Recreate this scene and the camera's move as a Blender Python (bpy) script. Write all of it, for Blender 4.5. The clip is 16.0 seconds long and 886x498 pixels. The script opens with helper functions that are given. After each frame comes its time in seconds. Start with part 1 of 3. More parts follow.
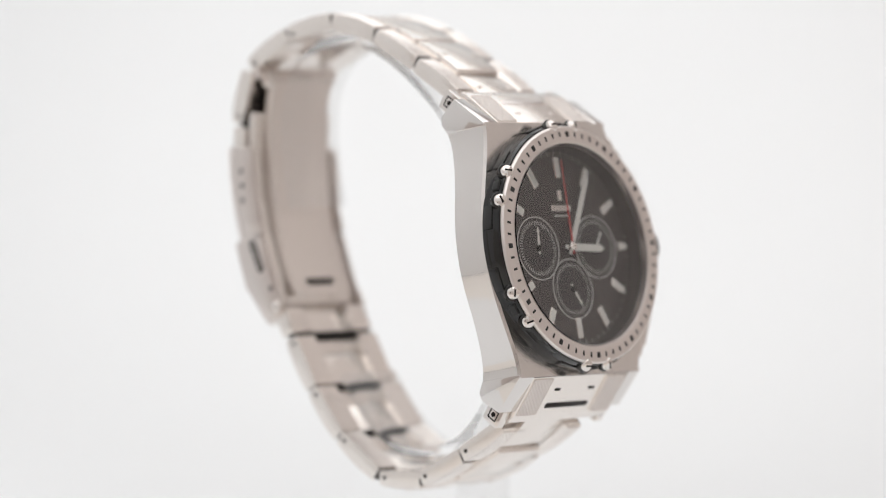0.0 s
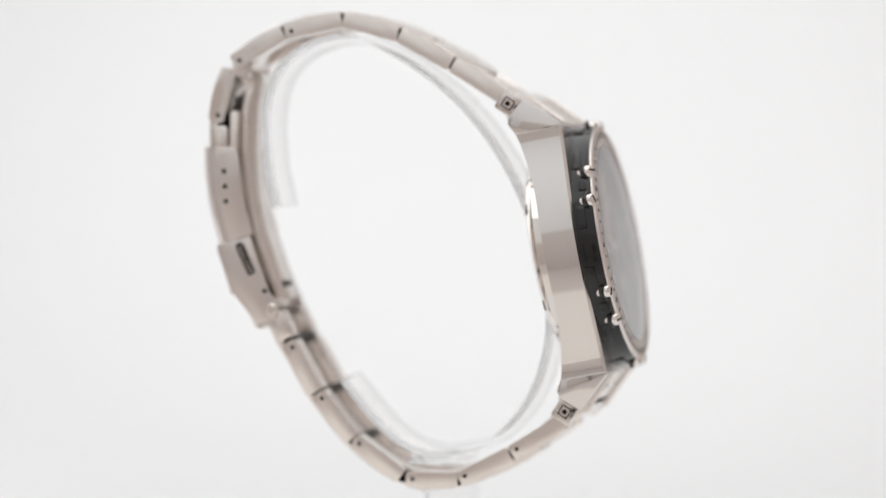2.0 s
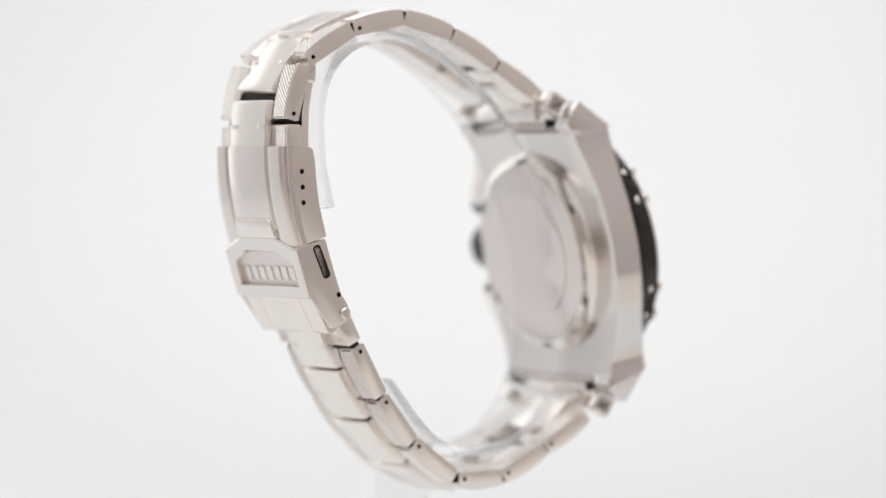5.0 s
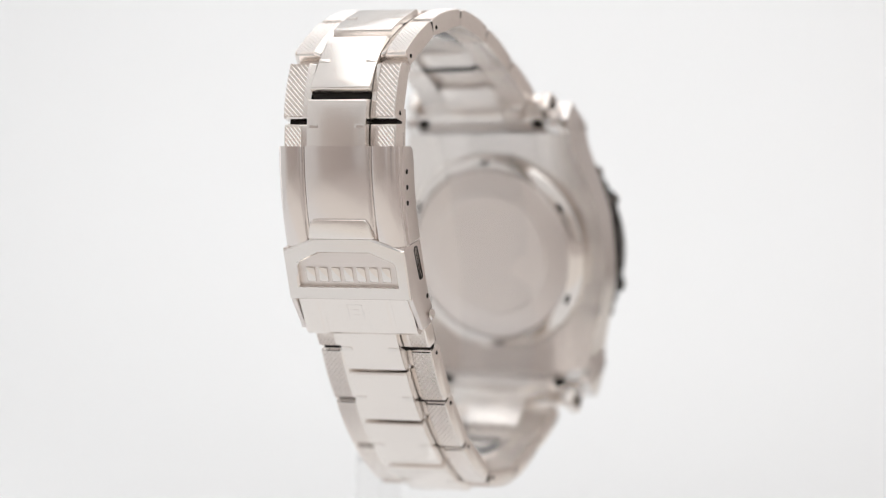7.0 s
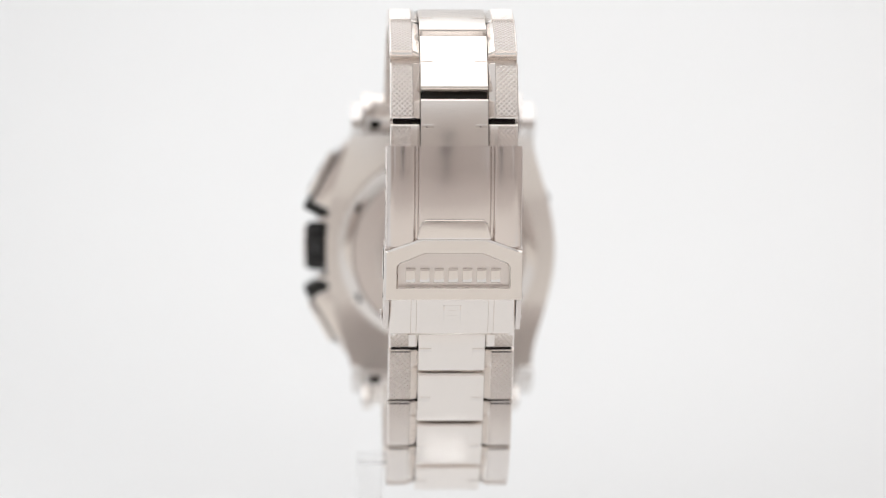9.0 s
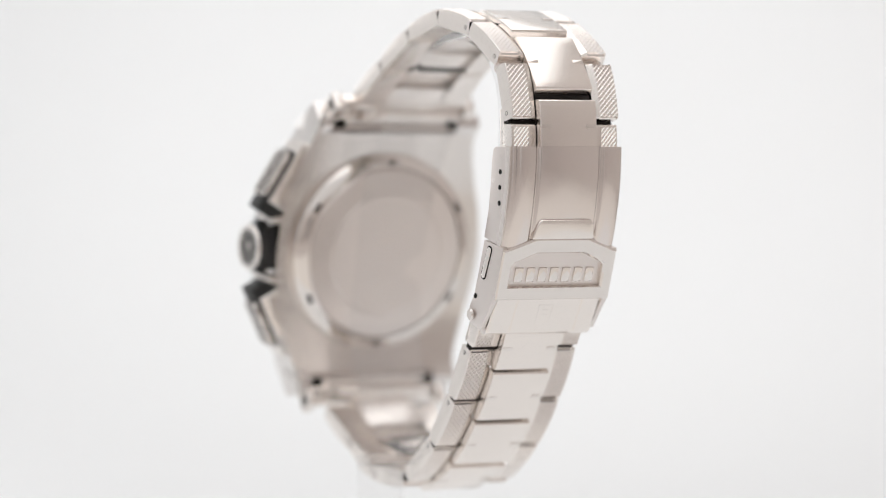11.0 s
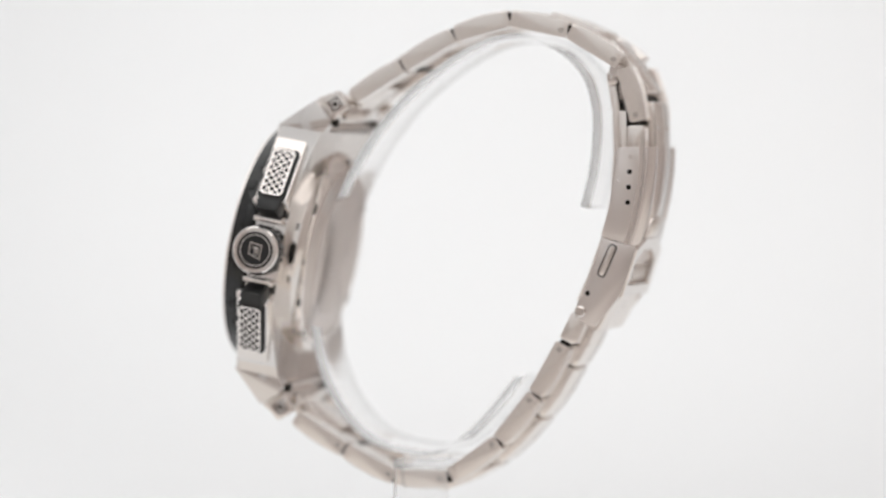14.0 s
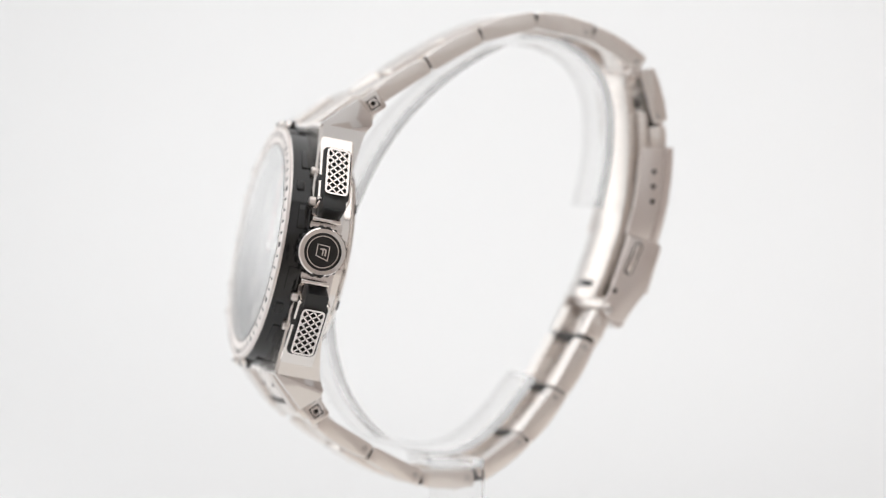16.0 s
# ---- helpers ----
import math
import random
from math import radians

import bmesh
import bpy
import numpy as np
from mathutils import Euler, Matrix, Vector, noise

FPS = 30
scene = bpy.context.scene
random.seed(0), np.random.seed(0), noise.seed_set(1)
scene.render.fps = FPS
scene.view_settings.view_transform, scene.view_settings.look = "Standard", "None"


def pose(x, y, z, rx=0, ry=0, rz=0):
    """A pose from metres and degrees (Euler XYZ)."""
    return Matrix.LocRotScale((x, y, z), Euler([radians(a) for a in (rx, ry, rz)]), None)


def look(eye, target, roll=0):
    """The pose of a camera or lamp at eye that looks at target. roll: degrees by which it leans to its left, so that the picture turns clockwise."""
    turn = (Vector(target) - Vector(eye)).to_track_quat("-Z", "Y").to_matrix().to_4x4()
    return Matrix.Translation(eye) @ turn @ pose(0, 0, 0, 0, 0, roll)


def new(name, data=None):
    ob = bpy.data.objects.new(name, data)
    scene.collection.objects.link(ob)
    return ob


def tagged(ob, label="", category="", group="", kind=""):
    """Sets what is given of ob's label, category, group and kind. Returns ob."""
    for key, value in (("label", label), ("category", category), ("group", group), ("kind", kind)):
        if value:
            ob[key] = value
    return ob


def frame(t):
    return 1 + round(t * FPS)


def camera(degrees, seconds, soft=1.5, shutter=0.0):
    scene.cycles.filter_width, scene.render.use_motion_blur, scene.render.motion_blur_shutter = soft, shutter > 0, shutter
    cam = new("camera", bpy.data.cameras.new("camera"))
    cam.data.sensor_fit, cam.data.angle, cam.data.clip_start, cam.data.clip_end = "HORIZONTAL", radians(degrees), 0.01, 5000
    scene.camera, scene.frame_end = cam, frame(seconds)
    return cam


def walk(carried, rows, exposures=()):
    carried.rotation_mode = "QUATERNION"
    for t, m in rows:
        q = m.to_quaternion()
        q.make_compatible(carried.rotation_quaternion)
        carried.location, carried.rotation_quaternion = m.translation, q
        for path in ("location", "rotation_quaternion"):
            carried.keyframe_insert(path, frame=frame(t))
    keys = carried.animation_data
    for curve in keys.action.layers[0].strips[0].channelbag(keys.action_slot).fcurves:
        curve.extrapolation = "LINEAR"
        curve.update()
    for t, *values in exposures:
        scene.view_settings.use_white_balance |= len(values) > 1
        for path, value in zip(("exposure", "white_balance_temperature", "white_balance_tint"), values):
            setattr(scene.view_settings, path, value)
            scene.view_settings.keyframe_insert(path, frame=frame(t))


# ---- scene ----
# one long lens, focused on the side of the watch that comes nearest
EYE_BACK, EYE_UP = 0.684, 0.0019
cam = camera(12.49, 16.0, soft=1.05)
cam.data.dof.use_dof = True
cam.data.dof.focus_distance = 0.652
cam.data.dof.aperture_fstop = 8.2
CAM = pose(0, -EYE_BACK, EYE_UP, 0, 0, -0.051) @ pose(0, 0, 0, 88.83, 0, 0) @ pose(0, 0, 0, 0, 0, 0.066)
walk(cam, [(0.0, CAM), (16.0, CAM)], exposures=[(0.0, 0.0), (16.0, 0.0)])

# the turntable's angle over time, in degrees
TURN = [(0.5 * i, 50.0 + 7.332 * i) for i in range(33)]

# ---------------------------------------------------------------- light
FLOOR = -0.17
world = bpy.data.worlds.new("world")
scene.world = world
world.use_nodes = True
world.node_tree.nodes["Background"].inputs[0].default_value = (0.9, 0.95, 1.0, 1)
world.node_tree.nodes["Background"].inputs[1].default_value = 0.25


def softbox(name, eye, target, sx, sy, watts, colour):
    data = bpy.data.lights.new(name, "AREA")
    data.shape, data.size, data.size_y, data.energy, data.color = "RECTANGLE", sx, sy, watts, colour
    ob = new(name, data)
    ob.matrix_basis = look(eye, target)
    return ob


softbox("softbox_top", (0, 0.0, 0.955), (0, 0.0, -0.1), 1.45, 1.9, 8.78, (0.985, 0.995, 1.0))
softbox("softbox_back", (-0.60, 0.80, 0.20), (0, 0.0, 0.05), 0.45, 0.7, 0.75, (1.0, 1.0, 1.0))

# a soft spot added to brighten the paper's middle, so its edges fall off
spot = bpy.data.lights.new("background_light", "SPOT")
spot.energy, spot.spot_size, spot.spot_blend, spot.shadow_soft_size = 5.6, radians(31), 1.0, 0.03
new("background_light", spot).matrix_basis = look((0.03, 0.30, 0.80), (0.05, 0.93, 0.01))

# ---------------------------------------------------------------- materials


def material(name, colour, rough, metal=0.0, **more):
    m = bpy.data.materials.new(name)
    m.use_nodes = True
    b = m.node_tree.nodes["Principled BSDF"]
    b.inputs["Base Color"].default_value = (*colour, 1)
    b.inputs["Roughness"].default_value = rough
    b.inputs["Metallic"].default_value = metal
    for key, value in more.items():
        b.inputs[key.replace("_", " ")].default_value = value
    return m


def nodes_of(m):
    t = m.node_tree
    return t, t.nodes["Principled BSDF"]


def grain(m, stretch, amount, bump, low, high):
    """Brushing: noise drawn out along one axis drives the roughness and a faint bump; a broad noise adds smears."""
    t, b = nodes_of(m)
    co = t.nodes.new("ShaderNodeTexCoord")
    mp = t.nodes.new("ShaderNodeMapping")
    mp.inputs["Scale"].default_value = stretch
    n = t.nodes.new("ShaderNodeTexNoise")
    n.inputs["Scale"].default_value, n.inputs["Detail"].default_value = amount, 3
    n2 = t.nodes.new("ShaderNodeTexNoise")
    n2.inputs["Scale"].default_value, n2.inputs["Detail"].default_value = 160, 4
    mix = t.nodes.new("ShaderNodeMath")
    mix.operation = "MULTIPLY_ADD"
    mix.inputs[1].default_value = 0.5
    ra = t.nodes.new("ShaderNodeMapRange")
    ra.inputs["From Min"].default_value, ra.inputs["From Max"].default_value = 0.45, 1.05
    ra.inputs["To Min"].default_value, ra.inputs["To Max"].default_value = low, high
    bp = t.nodes.new("ShaderNodeBump")
    bp.inputs["Strength"].default_value, bp.inputs["Distance"].default_value = bump, 0.00004
    t.links.new(co.outputs["Object"], mp.inputs["Vector"])
    t.links.new(mp.outputs["Vector"], n.inputs["Vector"])
    t.links.new(co.outputs["Object"], n2.inputs["Vector"])
    t.links.new(n.outputs["Fac"], mix.inputs[0])
    t.links.new(n2.outputs["Fac"], mix.inputs[2])
    t.links.new(mix.outputs[0], ra.inputs["Value"])
    t.links.new(ra.outputs[0], b.inputs["Roughness"])
    t.links.new(n.outputs["Fac"], bp.inputs["Height"])
    t.links.new(bp.outputs["Normal"], b.inputs["Normal"])
    return m


STEEL = (0.86, 0.81, 0.77)
steel = grain(material("brushed_steel", STEEL, 0.25, 1.0), (2500, 90, 2500), 1.0, 0.03, 0.21, 0.27)
steel_across = grain(material("cross_brushed_steel", STEEL, 0.25, 1.0), (90, 2500, 2500), 1.0, 0.03, 0.21, 0.27)
polished = grain(material("polished_steel", (0.80, 0.755, 0.72), 0.1, 1.0), (300, 300, 300), 1.0, 0.0, 0.05, 0.09)
satin = grain(material("satin_steel", (0.75, 0.695, 0.665), 0.3, 1.0), (700, 700, 700), 1.0, 0.02, 0.27, 0.34)
knurled = grain(material("knurled_steel", (0.90, 0.86, 0.83), 0.22, 1.0), (900, 900, 900), 1.0, 0.03, 0.18, 0.26)
clasp_steel = grain(material("clasp_steel", (0.80, 0.745, 0.715), 0.2, 1.0), (2500, 90, 90), 1.0, 0.03, 0.17, 0.22)
# darker steel for pits and back step, with the recesses' shade in its colour
knurl_recess = grain(material("shaded_recess_steel", (0.68, 0.63, 0.60), 0.35, 1.0), (900, 900, 900), 1.0, 0.03, 0.3, 0.4)
case_flank = grain(material("polished_case_flank", (0.76, 0.73, 0.71), 0.07, 1.0), (90, 2500, 2500), 1.0, 0.008, 0.05, 0.09)
case_steel = grain(material("case_steel", (0.75, 0.71, 0.68), 0.2, 1.0), (90, 2500, 2500), 1.0, 0.03, 0.17, 0.25)
# near black: dark small parts, and shade painted into holes, slots and joints
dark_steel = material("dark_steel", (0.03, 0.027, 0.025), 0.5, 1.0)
black_coat = grain(material("black_coating", (0.010, 0.0095, 0.0095), 0.2, 0.0, Specular_IOR_Level=0.5), (900, 900, 900), 1.0, 0.01, 0.06, 0.12)
black_plastic = grain(material("black_plastic", (0.012, 0.012, 0.012), 0.4), (900, 900, 900), 1.0, 0.05, 0.32, 0.5)
grey_plastic = grain(material("graphite_plastic", (0.055, 0.053, 0.052), 0.5), (300, 300, 300), 1.0, 0.05, 0.42, 0.6)
dial_paint = grain(material("dial_lacquer", (0.030, 0.021, 0.020), 0.4), (900, 900, 900), 1.0, 0.05, 0.3, 0.5)
subdial_paint = grain(material("subdial_lacquer", (0.022, 0.017, 0.017), 0.45), (900, 900, 900), 1.0, 0.05, 0.4, 0.55)
lume = material("pale_lume", (0.72, 0.70, 0.66), 0.5)
print_white = material("white_print", (0.60, 0.58, 0.56), 0.6)
red = material("red_lacquer", (0.55, 0.06, 0.06), 0.35)
crystal_glass = material("mineral_glass", (1, 1, 1), 0.0, 0.0, Transmission_Weight=1.0, IOR=1.43)
acrylic = material("clear_acrylic", (1.0, 1.0, 1.0), 0.15, 0.0, Transmission_Weight=0.93, IOR=1.025)
white_sheet = grain(material("white_sheet", (0.895, 0.90, 0.905), 0.9), (40, 40, 40), 1.0, 0.02, 0.8, 0.95)
dim_wall = grain(material("taupe_cloth", (0.66, 0.60, 0.57), 0.9), (40, 40, 40), 1.0, 0.05, 0.8, 0.95)
panel_cloth = grain(material("pale_taupe_cloth", (0.71, 0.66, 0.63), 0.9), (40, 40, 40), 1.0, 0.05, 0.8, 0.95)
room_wall = grain(material("cream_laminate", (0.90, 0.86, 0.815), 0.8), (40, 40, 40), 1.0, 0.05, 0.8, 0.95)

# ---------------------------------------------------------------- mesh helpers (millimetres)
MM = 0.001
TURNED = ("wristwatch", "watch_stand")
OFFSET = Matrix.Translation((0.6, 0.2, 1.1))   # from the bracelet's plan to the turntable's axis


def part(name, bm, mat, parent, label="", at=None, smooth=30):
    """Links a bmesh drawn in millimetres as one mesh object under parent, at the pose at (millimetres)."""
    if isinstance(bm, bmesh.types.BMesh):
        bmesh.ops.recalc_face_normals(bm, faces=bm.faces)
        bmesh.ops.scale(bm, vec=(MM, MM, MM), verts=bm.verts)
        me = bpy.data.meshes.new(name)
        bm.to_mesh(me)
        bm.free()
        for p in me.polygons:
            p.use_smooth = smooth > 0
        if smooth > 0:
            me.set_sharp_from_angle(angle=radians(smooth))
        me.materials.append(mat)
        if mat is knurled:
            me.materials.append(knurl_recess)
    else:
        me = bm
    ob = new(name, me)
    ob.parent = parent
    if parent is not None and parent.type == "EMPTY" and parent.name in TURNED:
        at = OFFSET @ (at or Matrix.Identity(4))
    if at is not None:
        at = at.copy()
        at.translation *= MM
        ob.matrix_basis = at
    if label:
        ob["label"] = label
    return ob


def soften(bm, width, angle=25, segments=2):
    edges = [e for e in bm.edges if len(e.link_faces) == 2 and e.calc_face_angle(0) > radians(angle)]
    if edges and width > 0:
        bmesh.ops.bevel(bm, geom=edges, offset=width, segments=segments, profile=0.5, affect="EDGES", clamp_overlap=True)
    return bm


def loft(bm, rings, cap=True):
    """Closed rings of equal count, joined side by side."""
    rows = [[bm.verts.new(p) for p in r] for r in rings]
    n = len(rows[0])
    for a, b in zip(rows, rows[1:]):
        for i in range(n):
            bm.faces.new((a[i], a[(i + 1) % n], b[(i + 1) % n], b[i]))
    if cap:
        bm.faces.new(rows[0])
        bm.faces.new(rows[-1])
    return bm


def prism(outline, x0, x1, width=0.15, bm=None):
    """An outline in y, z drawn out along x."""
    b = bmesh.new()
    loft(b, [[(x, y, z) for y, z in outline] for x in (x0, x1)])
    bmesh.ops.recalc_face_normals(b, faces=b.faces)
    soften(b, width)
    return joined(bm, b)


def slab(outline, z0, z1, width=0.1, bm=None):
    """An outline in x, y drawn out along z."""
    b = bmesh.new()
    loft(b, [[(x, y, z) for x, y in outline] for z in (z0, z1)])
    bmesh.ops.recalc_face_normals(b, faces=b.faces)
    soften(b, width)
    return joined(bm, b)


def joined(bm, b):
    if bm is None:
        return b
    me = bpy.data.meshes.new("join")
    b.to_mesh(me)
    b.free()
    bm.from_mesh(me)
    bpy.data.meshes.remove(me)
    return bm


def box(x0, x1, y0, y1, z0, z1, width=0.1, bm=None):
    return slab([(x0, y0), (x1, y0), (x1, y1), (x0, y1)], z0, z1, width, bm)


def rounded(w, h, r, n=5):
    """A rounded rectangle in x, y."""
    pts = []
    for cx, cy, a in ((w - r, h - r, 0), (-w + r, h - r, 90), (-w + r, -h + r, 180), (w - r, -h + r, 270)):
        pts += [(cx + r * math.cos(radians(a + 90 * i / n)), cy + r * math.sin(radians(a + 90 * i / n))) for i in range(n + 1)]
    return pts


def lathe(profile, count=96, bm=None, closed=True):
    """A profile of (radius, height) turned round z. closed: the profile is a loop, as of a ring."""
    b = bmesh.new()
    rows = []
    for i in range(count):
        a = 2 * math.pi * i / count
        rows.append([b.verts.new((r * math.cos(a), r * math.sin(a), h)) for r, h in profile])
    n = len(profile)
    for i in range(count):
        p, q = rows[i], rows[(i + 1) % count]
        for j in range(n if closed else n - 1):
            b.faces.new((p[j], q[j], q[(j + 1) % n], p[(j + 1) % n]))
    if not closed:
        bmesh.ops.remove_doubles(b, verts=b.verts, dist=1e-5)
        for end in (0, -1):
            if profile[end][0] > 1e-4:
                b.faces.new([rows[i][end] for i in range(count)])
    return joined(bm, b)


def disc(r, z0, z1, count=64, edge=0.05, bm=None):
    return lathe([(0, z0), (r - edge, z0), (r, z0 + edge), (r, z1 - edge), (r - edge, z1), (0, z1)], count, bm, closed=False)


# ---------------------------------------------------------------- the place: a light tent


def build_tent():
    # floor that sweeps up into the back, one sheet
    arc = [(480 + 620 * math.sin(radians(a)), FLOOR * 1000 + 620 - 620 * math.cos(radians(a))) for a in range(0, 91, 3)]
    top = [(-160, FLOOR * 1000)] + arc + [(1100, 960)]
    under = [(1106, 960), (1106, FLOOR * 1000 - 6), (-160, FLOOR * 1000 - 6)]
    ob = part("backdrop", prism(top + under, -780, 395, 0), white_sheet, None, smooth=20)
    tagged(ob, "seamless white sweep of paper behind the stand", "backdrop", kind="structure")
    # taupe sheets out of view, added to darken what steel and glass reflect
    tagged(part("side_cloth", box(400, 780, 1085, 1095, FLOOR * 1000 - 2, 968, 0), dim_wall, None), "unseen dim taupe panel beside the paper, added to darken reflections", "cloth", kind="structure")
    tagged(part("floor_cloth", box(-780, 780, -985, -402, FLOOR * 1000 - 6, FLOOR * 1000 - 2, 0), dim_wall, None), "unseen taupe sheet under the camera, added to darken reflections", "cloth", kind="structure")
    tagged(part("table_top", box(-780, 780, -400, -162, FLOOR * 1000 - 6, FLOOR * 1000 - 2, 0), room_wall, None), "cream table top in front of the paper", "table", kind="structure")
    tagged(part("table_side", box(397, 780, -160, 1084, FLOOR * 1000 - 6, FLOOR * 1000 - 2, 0), room_wall, None), "cream table top beside the paper", "table", kind="structure")
    # two more unseen panels, added for the dim reflections in clasp and links
    tagged(part("wall_panel", box(-520, 520, -988, -984, FLOOR * 1000 + 1, 230, 0), panel_cloth, None), "unseen pale taupe panel behind the camera, added to darken reflections", "cloth", kind="structure")
    tagged(part("side_panel", box(-781, -777, -984, -330, FLOOR * 1000 + 1, 230, 0), dim_wall, None), "unseen taupe panel on the side wall, added to darken reflections", "cloth", kind="structure")
    tagged(part("wall_left", box(-790, -782, -985, 1110, FLOOR * 1000, 970, width=0), white_sheet, None), "white fabric side of a light tent", "wall", kind="structure")
    tagged(part("wall_right", box(782, 790, -985, 1110, FLOOR * 1000, 970, width=0), dim_wall, None), "dim taupe cloth side of the tent", "wall", kind="structure")
    tagged(part("ceiling", box(-790, 790, -985, 1110, 970, 978, width=0), white_sheet, None), "white fabric top of a light tent", "ceiling", kind="structure")
    tagged(part("wall_front", box(-790, 790, -1000, -990, FLOOR * 1000, 970, width=0), white_sheet, None), "white fabric front of a light tent", "wall", kind="structure")


def build_camera_rig():
    rig = tagged(new("studio_camera"), "dark grey camera with macro lens on a small tripod", "camera")
    at = CAM.copy()
    at.translation = Vector((0, -EYE_BACK, EYE_UP)) * 1000
    body = slab(rounded(50, 38, 8), 75, 130, 3)
    part("camera_body", body, grey_plastic, rig, at=at)
    part("prism_hump", slab([(-20, 37), (20, 37), (13, 48), (-13, 48)], 78, 120, 3), grey_plastic, rig, at=at)
    part("lens_barrel", lathe([(31, 8), (36, 6), (38, 9), (38, 40), (40, 42), (40, 62), (37, 64), (37, 76), (0, 76), (0, 30), (31, 28)], 64, closed=False), grey_plastic, rig, at=at)
    part("front_glass", disc(30.8, 22, 27, 64, 1.0), black_coat, rig, "dark coated front lens", at=at)
    part("tripod_head", lathe([(0, -60), (24, -60), (26, -52), (26, -40), (0, -40)], 40, closed=False), grey_plastic, rig, at=pose(0, -796, 1.9))
    part("tripod_column", disc(12, -140, -58, 32, 1.0), grey_plastic, rig, at=pose(0, -796, 1.9))
    for k in range(3):
        a = radians(90 + 120 * k)
        foot = Vector((75 * math.cos(a), 75 * math.sin(a), -78))
        leg = loft(bmesh.new(), [[(q.x + w * cx, q.y + w * cy, q.z) for cx, cy in ((-1, -1), (1, -1), (1, 1), (-1, 1))] for q, w in ((Vector((0, 0, 0)), 7), (foot, 5))])
        part("leg", leg, grey_plastic, rig, at=pose(0, -796, -93.5))
    return rig


# ---------------------------------------------------------------- the watch
X0 = -1.7          # the middle of the bracelet beside the turntable's axis
TILT = 10.7
CASE = Matrix.Translation((X0 + 0.7, -19.4, -14.2)) @ pose(0, 0, 0, 0, 0, -1.07) @ Matrix(((1, 0, 0, 0), (0, math.sin(radians(TILT)), -math.cos(radians(TILT)), 0),
                                                       (0, math.cos(radians(TILT)), math.sin(radians(TILT)), 0), (0, 0, 0, 1)))
watch = tagged(new("wristwatch"), "steel chronograph wristwatch with black dial, clasped round a clear stand", "watch")


def half_width(v):
    """The case's half width at the height v on its front."""
    return 15.0 + 4.5 * max(0.0, 1 - (v / 21.0) ** 2) ** 1.25


def build_case():
    bm = bmesh.new()
    rings = []
    steps = 40
    for i in range(steps + 1):
        v = -21.0 + 42.0 * i / steps
        w = half_width(v)
        back = 2.6 - 1.9 * max(0, (abs(v) - 9) / 12.0) ** 1.6
        front = 8.4
        inner = w - 3.5
        wl = 16.3 + 3.9 * max(0.0, 1 - (v / 19.4) ** 2) ** 1.6   # the plain side, without the crown
        rings.append([(-wl - 0.2, v, back), (-wl, v, (back + front) / 2), (-wl + 0.2, v, front - 0.45), (-wl + 0.6, v, front), (w - 0.45, v, front), (w, v, front - 0.45),
                      (w, v, (back + front) / 2), (w, v, back), (inner, v, back - 0.25), (-inner, v, back - 0.25)])
    loft(bm, rings)
    # the four lugs, slanting back from the front edge
    for sx in (-1, 1):
        for sv in (-1, 1):
            out = [(20.4 * sv, 8.38), (20.9 * sv, 8.35), (25.9 * sv, 3.0), (23.5 * sv, 0.1), (22.2 * sv, -0.2), (20.4 * sv, 0.8)]
            rings = [[(sx * (x - (0.02 * (abs(v) - 20.4) + (0.07 * (n - 5.0) if sx < 0 else 0) if x > 13 else 0)), v, n) for v, n in out] for x in (12.3, 16.35 if sx < 0 else 15.05)]
            b = bmesh.new()
            loft(b, rings)
            bmesh.ops.recalc_face_normals(b, faces=b.faces)
            part("lug", soften(b, 0.12), case_flank, watch, at=CASE)
    body = part("case_body", bm, case_steel, watch, at=CASE, smooth=22)
    body.data.materials.append(case_flank)
    for p in body.data.polygons:
        p.material_index = 1 if abs(p.normal.x) > 0.75 else 0
    # screwed back: a stepped disc with six notches
    bm = lathe([(0, -1.0), (10.5, -1.0), (10.8, -0.8), (14.6, -0.6), (14.9, -0.3), (14.9, 2.4), (0, 2.4)], 96, closed=False)
    part("case_back_ring", lathe([(15.0, -0.5), (16.4, 0.0), (17.2, 0.9), (17.2, 2.4), (15.0, 2.4)], 96), polished, watch, "polished ring round the case back", at=CASE)
    back = part("case_back", bm, satin, watch, "satin steel case back", at=CASE)
    for i in range(6):
        a = radians(60 * i + 30)
        part("notch", box(-0.9, 0.9, -0.55, 0.55, -0.36, 0.9, 0.1), dark_steel, back, at=pose(15.75 * math.cos(a), 15.75 * math.sin(a), 0.08, 0, 0, 60 * i + 120))


